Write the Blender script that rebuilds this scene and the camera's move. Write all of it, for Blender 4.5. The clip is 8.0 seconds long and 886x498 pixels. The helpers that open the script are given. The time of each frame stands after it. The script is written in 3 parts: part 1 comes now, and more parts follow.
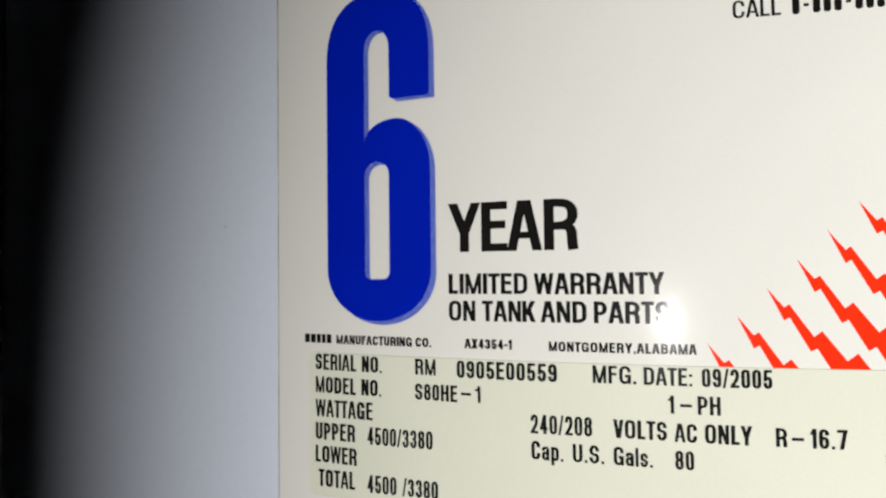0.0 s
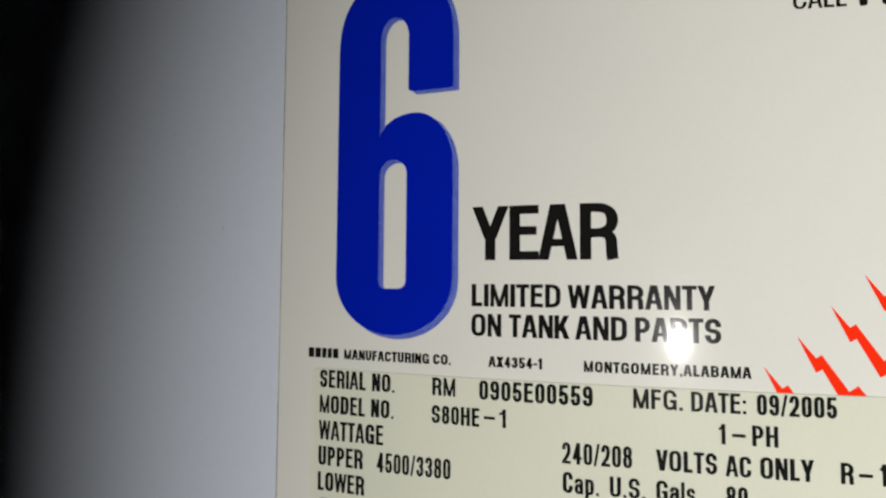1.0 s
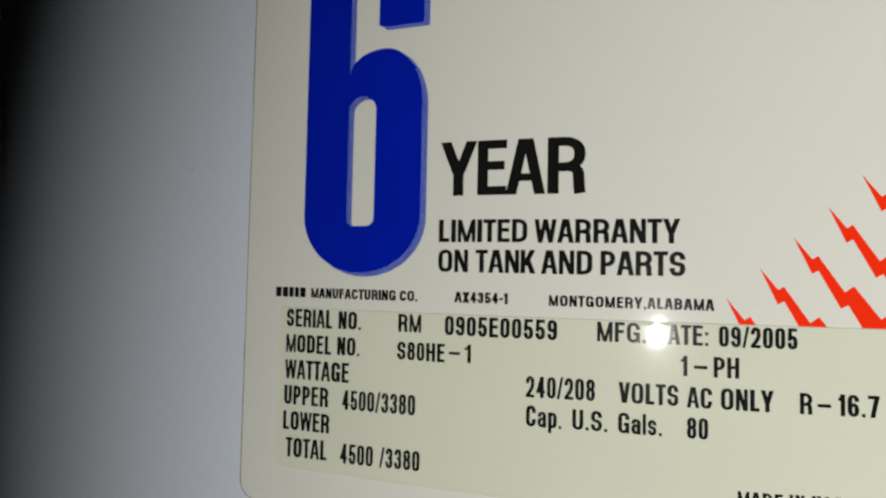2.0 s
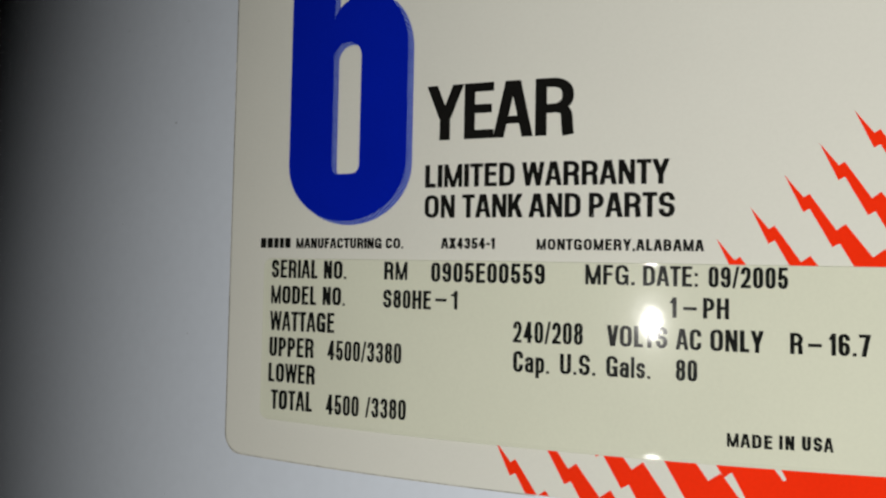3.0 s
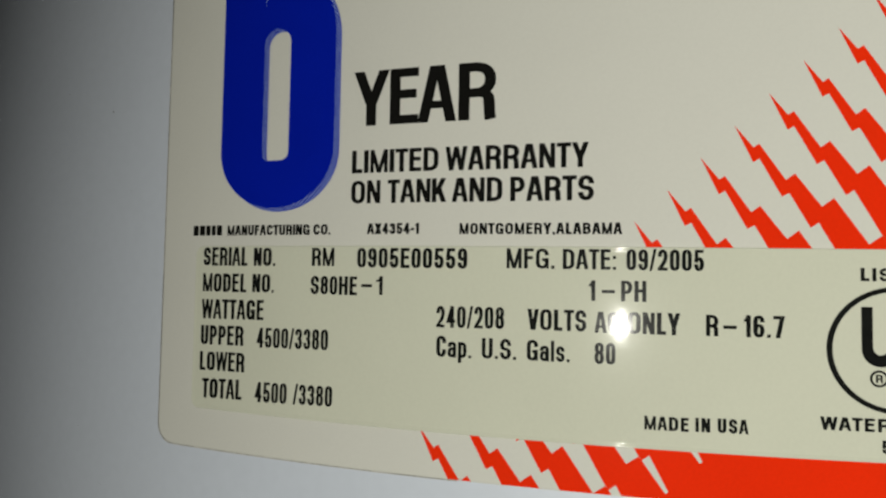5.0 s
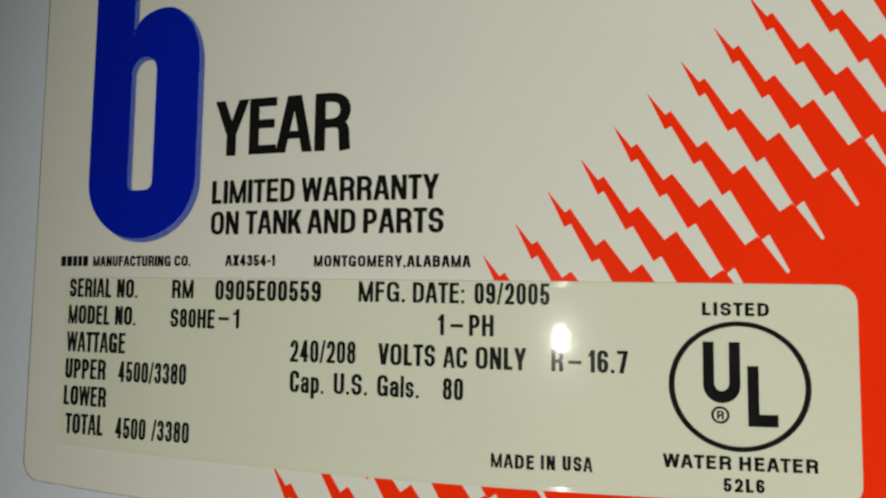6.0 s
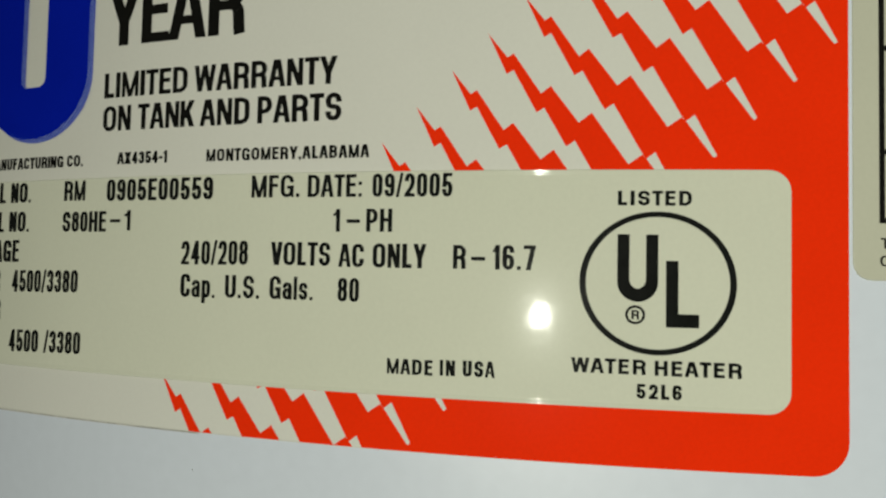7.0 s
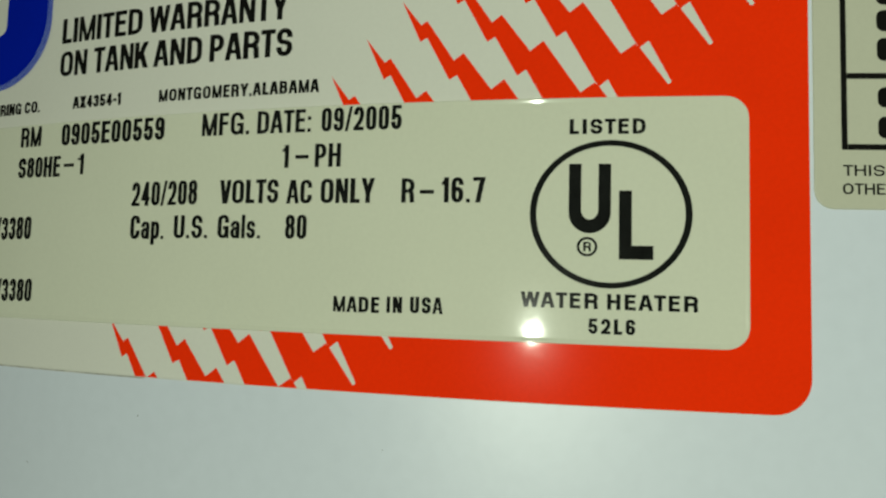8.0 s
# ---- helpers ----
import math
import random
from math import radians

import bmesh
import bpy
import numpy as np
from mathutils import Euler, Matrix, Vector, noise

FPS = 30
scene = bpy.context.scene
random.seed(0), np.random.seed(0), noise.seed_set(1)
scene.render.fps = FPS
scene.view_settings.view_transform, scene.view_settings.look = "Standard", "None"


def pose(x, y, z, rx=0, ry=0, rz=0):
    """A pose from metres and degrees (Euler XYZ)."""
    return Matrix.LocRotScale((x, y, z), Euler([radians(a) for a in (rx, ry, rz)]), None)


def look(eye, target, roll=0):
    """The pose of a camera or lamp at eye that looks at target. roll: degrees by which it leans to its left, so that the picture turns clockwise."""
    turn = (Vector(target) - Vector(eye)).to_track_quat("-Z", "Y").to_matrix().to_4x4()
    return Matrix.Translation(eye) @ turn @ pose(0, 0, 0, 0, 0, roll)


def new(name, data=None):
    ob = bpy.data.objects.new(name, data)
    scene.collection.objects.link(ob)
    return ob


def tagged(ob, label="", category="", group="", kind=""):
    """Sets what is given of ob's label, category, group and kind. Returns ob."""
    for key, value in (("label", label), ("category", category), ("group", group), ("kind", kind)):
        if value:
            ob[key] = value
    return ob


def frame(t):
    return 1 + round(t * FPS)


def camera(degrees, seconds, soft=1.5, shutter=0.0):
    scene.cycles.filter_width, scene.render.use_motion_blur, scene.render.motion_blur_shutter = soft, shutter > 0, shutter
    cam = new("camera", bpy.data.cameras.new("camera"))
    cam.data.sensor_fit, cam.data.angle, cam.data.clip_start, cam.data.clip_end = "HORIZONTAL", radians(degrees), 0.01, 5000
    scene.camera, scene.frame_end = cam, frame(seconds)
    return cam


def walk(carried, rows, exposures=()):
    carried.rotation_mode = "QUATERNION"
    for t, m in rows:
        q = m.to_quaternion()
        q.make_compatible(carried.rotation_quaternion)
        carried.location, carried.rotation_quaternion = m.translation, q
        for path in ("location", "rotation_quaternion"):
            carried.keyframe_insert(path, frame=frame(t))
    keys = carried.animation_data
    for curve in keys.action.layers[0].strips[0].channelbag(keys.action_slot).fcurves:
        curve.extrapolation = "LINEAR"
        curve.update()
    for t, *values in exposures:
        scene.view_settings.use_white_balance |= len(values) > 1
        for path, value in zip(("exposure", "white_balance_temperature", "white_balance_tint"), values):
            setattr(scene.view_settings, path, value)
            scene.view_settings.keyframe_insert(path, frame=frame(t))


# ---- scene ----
# ---------------------------------------------------------------- camera
cam = camera(70.91, 8.0, soft=2.3)
RADIUS = 0.310          # outer radius of the heater's jacket
LEVEL = 1.05            # height of the label's origin above the floor
# seconds, place relative to the heater's axis and the label's origin, turn
ROWS = [
    (0.0, 0.03129, -0.39433, 0.00314, 92.04, 0.71, 20.88),
    (0.2, 0.02816, -0.38952, -0.00089, 93.29, -0.56, 20.70),
    (0.3, 0.02678, -0.38801, -0.00100, 93.66, -0.56, 20.43),
    (0.5, 0.02595, -0.38698, 0.00245, 93.35, -0.33, 19.96),
    (0.8, 0.02371, -0.38853, 0.00174, 93.86, -0.53, 19.61),
    (1.0, 0.02396, -0.38805, 0.00246, 93.40, -0.39, 19.72),
    (1.5, 0.02319, -0.38639, -0.00125, 93.43, -0.59, 19.11),
    (2.0, 0.02655, -0.38610, -0.00480, 92.68, -1.17, 18.80),
    (2.2, 0.02797, -0.38633, -0.00744, 93.46, -1.24, 18.75),
    (3.3, 0.02728, -0.38359, -0.01140, 91.77, -1.03, 18.49),
    (3.5, 0.02724, -0.38405, -0.01197, 92.45, -0.87, 18.62),
    (4.0, 0.02866, -0.38587, -0.00874, 92.51, -0.43, 19.00),
    (4.2, 0.02967, -0.38478, -0.01025, 93.24, -0.78, 18.11),
    (5.3, 0.03836, -0.38008, -0.01378, 92.41, -1.09, 18.11),
    (5.5, 0.04033, -0.37895, -0.01442, 93.12, -1.16, 17.81),
    (5.7, 0.04285, -0.37729, -0.01084, 92.42, -0.67, 17.59),
    (5.8, 0.04419, -0.37766, -0.00927, 92.77, -0.74, 17.40),
    (6.0, 0.05047, -0.37522, -0.01060, 93.88, -0.77, 17.17),
    (6.2, 0.05417, -0.37060, -0.01589, 93.22, -1.10, 17.23),
    (6.3, 0.05600, -0.36885, -0.01644, 92.71, -1.13, 17.41),
    (6.5, 0.05824, -0.36757, -0.01618, 92.36, -0.94, 17.91),
    (6.8, 0.06008, -0.36586, -0.01906, 92.40, -1.14, 18.27),
    (7.0, 0.06000, -0.36515, -0.01939, 92.17, -1.21, 18.41),
    (7.2, 0.06081, -0.36398, -0.02114, 92.39, -1.43, 18.45),
    (7.5, 0.06298, -0.36311, -0.02128, 92.01, -1.29, 18.93),
    (7.8, 0.06411, -0.36258, -0.02300, 93.16, -1.31, 19.56),
    (8.0, 0.06518, -0.36092, -0.02718, 93.84, -1.56, 19.52),
]
EXPOSURES = [
    (0.0, 0.60, 6400, 13.5),
    (1.0, 0.31, 6500, 11.5),
    (2.0, 0.12, 6550, 9.0),
    (4.0, 0.0, 6700, 8.5),
    (5.5, -0.17, 6830, 4.5),
    (6.5, -0.20, 6900, 4.0),
    (7.5, -0.30, 7000, -7.5),
    (8.0, -0.34, 6950, -13.0),
]
walk(cam, [(t, pose(x, y, LEVEL + z, rx, ry, rz)) for t, x, y, z, rx, ry, rz in ROWS], EXPOSURES)

# ---------------------------------------------------------------- light
world = bpy.data.worlds.new("dark_closet")
scene.world = world
world.use_nodes = True
world.node_tree.nodes["Background"].inputs[0].default_value = (0.5, 0.55, 0.6, 1)
world.node_tree.nodes["Background"].inputs[1].default_value = 0.0

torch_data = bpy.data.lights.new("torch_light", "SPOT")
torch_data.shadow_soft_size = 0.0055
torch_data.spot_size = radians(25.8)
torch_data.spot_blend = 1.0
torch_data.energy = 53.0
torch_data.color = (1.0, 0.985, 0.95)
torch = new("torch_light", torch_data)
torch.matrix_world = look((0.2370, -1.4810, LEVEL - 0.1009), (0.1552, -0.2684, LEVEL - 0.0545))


# ---------------------------------------------------------------- materials
def surface(name, colour, rough=0.4, metal=0.0, fine=900.0, coarse=40.0, vary=0.05, bump=0.0, gloss=0.5, haze=0.0, wavy=0.0):
    """A principled material with a fine grain and broad uneven staining; haze: a soft second gloss, wavy: relief some millimetres wide."""
    mat = bpy.data.materials.new(name)
    mat.use_nodes = True
    nodes, links = mat.node_tree.nodes, mat.node_tree.links
    bsdf = nodes["Principled BSDF"]
    bsdf.inputs["Roughness"].default_value = rough
    bsdf.inputs["Metallic"].default_value = metal
    bsdf.inputs["Specular IOR Level"].default_value = gloss
    coord = nodes.new("ShaderNodeTexCoord")
    grain = nodes.new("ShaderNodeTexNoise")
    grain.inputs["Scale"].default_value = fine
    grain.inputs["Detail"].default_value = 3.0
    stain = nodes.new("ShaderNodeTexNoise")
    stain.inputs["Scale"].default_value = coarse
    stain.inputs["Detail"].default_value = 4.0
    for n in (grain, stain):
        links.new(coord.outputs["Object"], n.inputs["Vector"])
    both = nodes.new("ShaderNodeMath")
    both.operation = "ADD"
    links.new(grain.outputs["Fac"], both.inputs[0])
    links.new(stain.outputs["Fac"], both.inputs[1])
    ramp = nodes.new("ShaderNodeMapRange")
    ramp.inputs["From Min"].default_value = 0.6
    ramp.inputs["From Max"].default_value = 1.4
    ramp.inputs["To Min"].default_value = 1.0 - vary
    ramp.inputs["To Max"].default_value = 1.0 + vary
    links.new(both.outputs[0], ramp.inputs["Value"])
    tint = nodes.new("ShaderNodeVectorMath")
    tint.operation = "SCALE"
    tint.inputs[0].default_value = colour
    links.new(ramp.outputs[0], tint.inputs["Scale"])
    links.new(tint.outputs[0], bsdf.inputs["Base Color"])
    wear = nodes.new("ShaderNodeMapRange")
    wear.inputs["From Min"].default_value = 0.3
    wear.inputs["From Max"].default_value = 0.7
    wear.inputs["To Min"].default_value = rough * 0.85
    wear.inputs["To Max"].default_value = rough * 1.2
    links.new(stain.outputs["Fac"], wear.inputs["Value"])
    links.new(wear.outputs[0], bsdf.inputs["Roughness"])
    if haze:
        bsdf.inputs["Coat Weight"].default_value = haze
        bsdf.inputs["Coat Roughness"].default_value = 0.19
    if bump:
        relief = nodes.new("ShaderNodeBump")
        relief.inputs["Strength"].default_value = bump
        relief.inputs["Distance"].default_value = 0.0002
        links.new(grain.outputs["Fac"], relief.inputs["Height"])
        links.new(relief.outputs[0], bsdf.inputs["Normal"])
    if wavy:
        ripple = nodes.new("ShaderNodeTexNoise")
        ripple.inputs["Scale"].default_value = 420.0
        ripple.inputs["Detail"].default_value = 1.5
        links.new(coord.outputs["Object"], ripple.inputs["Vector"])
        relief = nodes.new("ShaderNodeBump")
        relief.inputs["Strength"].default_value = wavy
        relief.inputs["Distance"].default_value = 0.0002
        links.new(ripple.outputs["Fac"], relief.inputs["Height"])
        links.new(relief.outputs[0], bsdf.inputs["Normal"])
    return mat


def halftone(name, ink, paper, pitch, rough):
    """Ink printed as a fine diagonal screen, with paper showing between; the map is in millimetres."""
    mat = surface(name, ink, rough, gloss=0.09, haze=0.022, wavy=0.04)
    nodes, links = mat.node_tree.nodes, mat.node_tree.links
    bsdf = nodes["Principled BSDF"]
    uv = nodes.new("ShaderNodeUVMap")
    uv.uv_map = "millimetres"
    split = nodes.new("ShaderNodeSeparateXYZ")
    links.new(uv.outputs["UV"], split.inputs[0])
    waves = []
    for axis in (0, 1):
        scaled = nodes.new("ShaderNodeMath")
        scaled.operation = "MULTIPLY"
        scaled.inputs[1].default_value = math.pi / pitch
        links.new(split.outputs[axis], scaled.inputs[0])
        wave = nodes.new("ShaderNodeMath")
        wave.operation = "SINE"
        links.new(scaled.outputs[0], wave.inputs[0])
        waves.append(wave)
    dots = nodes.new("ShaderNodeMath")
    dots.operation = "MULTIPLY"
    links.new(waves[0].outputs[0], dots.inputs[0])
    links.new(waves[1].outputs[0], dots.inputs[1])
    edge = nodes.new("ShaderNodeMapRange")
    edge.inputs["From Min"].default_value = 0.15
    edge.inputs["From Max"].default_value = 0.55
    links.new(dots.outputs[0], edge.inputs["Value"])
    mix = nodes.new("ShaderNodeMix")
    mix.data_type = "RGBA"
    links.new(edge.outputs[0], mix.inputs[0])
    mix.inputs[6].default_value = (*ink, 1)
    mix.inputs[7].default_value = (*paper, 1)
    links.new(mix.outputs[2], bsdf.inputs["Base Color"])
    return mat


CREAM = (0.72, 0.72, 0.655)
BLUE = (0.001, 0.013, 0.41)
FILM = {"gloss": 0.09, "haze": 0.022, "wavy": 0.04}      # the clear film over the printing
ENAMEL = surface("white_enamel", (0.69, 0.745, 0.83), 0.36, fine=700, coarse=18, vary=0.03, bump=0.04)
PAPER = surface("cream_label_film", CREAM, 0.052, fine=2500, coarse=60, vary=0.025, **FILM)
PANEL = surface("yellowed_rating_film", (0.68, 0.695, 0.568), 0.052, fine=2500, coarse=70, vary=0.03, **FILM)
TARIFF = surface("cream_energy_film", (0.56, 0.565, 0.45), 0.30, fine=2500, coarse=60, vary=0.03)
BLACK = surface("black_ink", (0.009, 0.009, 0.008), 0.052, fine=3000, coarse=200, vary=0.2, **FILM)
DOT_BLACK = surface("black_ribbon_ink", (0.011, 0.012, 0.011), 0.052, fine=6000, coarse=500, vary=0.35, **FILM)
BLUE_INK = surface("blue_ink", BLUE, 0.052, fine=3000, coarse=120, vary=0.06, **FILM)
BLUE_SCREEN = halftone("blue_halftone", BLUE, (0.42, 0.56, 0.84), 0.25, 0.052)
RED_INK = surface("red_ink", (0.93, 0.032, 0.006), 0.052, fine=3000, coarse=120, vary=0.05, **FILM)
EDGE_SHADE = surface("edge_shade_paint", (0.42, 0.40, 0.36), 0.6, fine=1800, coarse=150, vary=0.75)
CONCRETE = surface("concrete_floor", (0.28, 0.27, 0.25), 0.8, fine=120, coarse=4, vary=0.2, bump=0.5)
PLASTER = surface("plaster_wall", (0.45, 0.43, 0.40), 0.85, fine=150, coarse=3, vary=0.08, bump=0.3)

# ---------------------------------------------------------------- mesh helpers
MM = 0.001
STEP = 2.0              # the label's meshes are cut every 2 mm, so that they follow the jacket


def at(x, y, height=0.0):
    """The place of a point x, y millimetres along the jacket from the label's origin, height above the paint."""
    a, r = x * MM / RADIUS, RADIUS + height * MM
    return Vector((r * math.sin(a), -r * math.cos(a), LEVEL + y * MM))


def outward(x):
    a = x * MM / RADIUS
    return Vector((math.sin(a), -math.cos(a), 0))


def part(name, mesh, material, parent, label=""):
    ob = new(name, mesh)
    mesh.materials.append(material)
    ob.parent = parent
    return tagged(ob, label) if label else ob


def filled(loops):
    """A flat mesh that fills loops of points; inner loops are holes."""
    curve = bpy.data.curves.new("outline", "CURVE")
    curve.dimensions, curve.fill_mode = "2D", "BOTH"
    for loop in loops:
        spline = curve.splines.new("POLY")
        spline.points.add(len(loop) - 1)
        for p, (x, y) in zip(spline.points, loop):
            p.co = (x, y, 0, 1)
        spline.use_cyclic_u = True
    ob = bpy.data.objects.new("outline", curve)
    mesh = bpy.data.meshes.new_from_object(ob)
    bpy.data.objects.remove(ob)
    bpy.data.curves.remove(curve)
    return mesh


def bent(flat, height):
    """Lays a flat mesh in millimetres on the jacket."""
    bm = bmesh.new()
    bm.from_mesh(flat)
    bpy.data.meshes.remove(flat)
    low, high = min(v.co.x for v in bm.verts), max(v.co.x for v in bm.verts)
    for k in range(math.ceil(low / STEP), math.floor(high / STEP) + 1):
        bmesh.ops.bisect_plane(bm, geom=bm.verts[:] + bm.edges[:] + bm.faces[:], dist=1e-5,
                               plane_co=(k * STEP, 0, 0), plane_no=(1, 0, 0))
    bmesh.ops.triangulate(bm, faces=bm.faces[:])
    layer = bm.loops.layers.uv.new("millimetres")
    for face in bm.faces:
        if face.normal.z < 0:
            face.normal_flip()
        for loop in face.loops:
            loop[layer].uv = loop.vert.co.xy
        face.smooth = True
    normals = []
    for v in bm.verts:
        normals.append(outward(v.co.x))
        v.co = at(v.co.x, v.co.y, height + v.co.z)
    mesh = bpy.data.meshes.new("print")
    bm.to_mesh(mesh)
    bm.free()
    mesh.normals_split_custom_set_from_vertices(normals)
    return mesh


def rounded(x0, y0, x1, y1, bl, br, tr, tl, gap=1.0):
    """A rounded rectangle, anticlockwise, with its own radius at each corner and points about gap apart."""
    out = []
    corners = ((x0 + bl, y0 + bl, bl, 180), (x1 - br, y0 + br, br, 270), (x1 - tr, y1 - tr, tr, 0), (x0 + tl, y1 - tl, tl, 90))
    for cx, cy, r, start in corners:
        for i in range(9):
            a = radians(start + i * 90 / 8)
            out.append((cx + r * math.cos(a), cy + r * math.sin(a)))
    full = []
    for (ax, ay), (bx, by) in zip(out, out[1:] + out[:1]):
        n = max(1, int(math.hypot(bx - ax, by - ay) / gap))
        full += [(ax + (bx - ax) * i / n, ay + (by - ay) * i / n) for i in range(n)]
    return full


def rolled(base, height, roll):
    """Steps across a film's edge that rises to its face: inset, height and slope."""
    slope = 2 * (height - base) / roll
    return [(roll * w, base + (height - base) * (2 * w - w * w), slope * (1 - w)) for w in (k / 6 for k in range(7))]


def beaded(base, height, bead, rise, fall):
    """Steps across a film's edge with a swollen bead, from which it falls to a lower face."""
    out = [(rise * w, base + (bead - base) * math.sin(w * math.pi / 2), (bead - base) / rise * math.pi / 2 * math.cos(w * math.pi / 2))
           for w in (k / 5 for k in range(6))]
    drop = bead - height
    for k in range(1, 13):
        w = k / 12
        out.append((rise + fall * w, bead - drop * (1 - math.cos(math.pi * w)) / 2, -drop / fall * math.pi / 2 * math.sin(math.pi * w)))
    return out


def sheet(corners, steps):
    """A film on the jacket: its face, and an edge made of the steps given."""
    x0, y0, x1, y1, bl, br, tr, tl = corners
    profile = [(inset, h, math.pi / 2 - math.atan(slope)) for inset, h, slope in steps]
    height = steps[-1][1]
    verts, normals, faces = [], [], []
    for inset, h, a in profile:
        loop = rounded(x0 + inset, y0 + inset, x1 - inset, y1 - inset, *(max(r - inset, 0.05) for r in (bl, br, tr, tl)))
        loop = resampled(loop, 600)
        for i, (x, y) in enumerate(loop):
            (px, py), (qx, qy) = loop[i - 1], loop[(i + 1) % 600]
            d = math.hypot(qx - px, qy - py)
            nx, ny = (qy - py) / d, -(qx - px) / d
            o = outward(x)
            side = Vector((-o.y, o.x, 0)) * nx + Vector((0, 0, 1)) * ny
            verts.append(at(x, y, h))
            normals.append(side * math.cos(a) + o * math.sin(a))
    for k in range(len(profile) - 1):
        for i in range(600):
            j = (i + 1) % 600
            faces.append((k * 600 + i, k * 600 + j, (k + 1) * 600 + j, (k + 1) * 600 + i))
    top = bent(filled([loop]), height)
    shift = len(verts)
    for v in top.vertices:
        verts.append(v.co.copy())
        normals.append(Vector((v.co.x, v.co.y, 0)).normalized())
    for p in top.polygons:
        faces.append(tuple(i + shift for i in p.vertices))
    bpy.data.meshes.remove(top)
    mesh = bpy.data.meshes.new("film")
    mesh.from_pydata(verts, [], faces)
    mesh.polygons.foreach_set("use_smooth", [True] * len(faces))
    mesh.normals_split_custom_set_from_vertices(normals)
    return mesh


def resampled(loop, n):
    """n points at even steps along a closed loop."""
    pts = np.array(loop + loop[:1])
    s = np.concatenate([[0], np.cumsum(np.hypot(*np.diff(pts, axis=0).T))])
    w = np.arange(n) * s[-1] / n
    return list(zip(np.interp(w, s, pts[:, 0]), np.interp(w, s, pts[:, 1])))


def clipped(loop, hull):
    """The part of a loop inside a convex anticlockwise hull."""
    out = list(loop)
    for (ax, ay), (bx, by) in zip(hull, hull[1:] + hull[:1]):
        if math.hypot(bx - ax, by - ay) < 1e-6:
            continue
        side = lambda p: (bx - ax) * (p[1] - ay) - (by - ay) * (p[0] - ax)
        src, out = out, []
        for p, q in zip(src, src[1:] + src[:1]):
            sp, sq = side(p), side(q)
            if sp >= 0:
                out.append(p)
            if (sp >= 0) != (sq >= 0):
                k = sp / (sp - sq)
                out.append((p[0] + (q[0] - p[0]) * k, p[1] + (q[1] - p[1]) * k))
        if not out:
            return []
    return out


# widths of a bold grotesque, in heights of a capital
WIDTHS = {"A": 0.70, "B": 0.64, "C": 0.64, "D": 0.65, "E": 0.53, "F": 0.50, "G": 0.67, "H": 0.64, "I": 0.19, "K": 0.66, "L": 0.49, "M": 0.80,
          "N": 0.64, "O": 0.67, "P": 0.60, "R": 0.65, "S": 0.62, "T": 0.57, "U": 0.63, "V": 0.66, "W": 0.95, "X": 0.67, "Y": 0.68,
          "1": 0.33, "4": 0.57, ".": 0.19, ",": 0.19, ":": 0.19, "/": 0.40, "-": 0.32, " ": 0.26, "a": 0.54, "p": 0.55, "l": 0.18, "s": 0.50}
SLOPING = "AVWYTKX/"    # letters that stand close to their neighbours


def curve(cx, cy, rx, ry, start, end, n=12, power=2.3):
    """Points on a slightly squared ellipse."""
    out = []
    for i in range(n + 1):
        a = radians(start + (end - start) * i / n)
        c, s = math.cos(a), math.sin(a)
        out.append((cx + rx * math.copysign(abs(c) ** (2 / power), c), cy + ry * math.copysign(abs(s) ** (2 / power), s)))
    return out


def bow(p, q, r, n=8):
    """Points on a parabola from p to r, drawn towards q."""
    return [tuple((1 - k) ** 2 * a + 2 * k * (1 - k) * b + k * k * c for a, b, c in zip(p, q, r)) for k in (i / n for i in range(n + 1))]


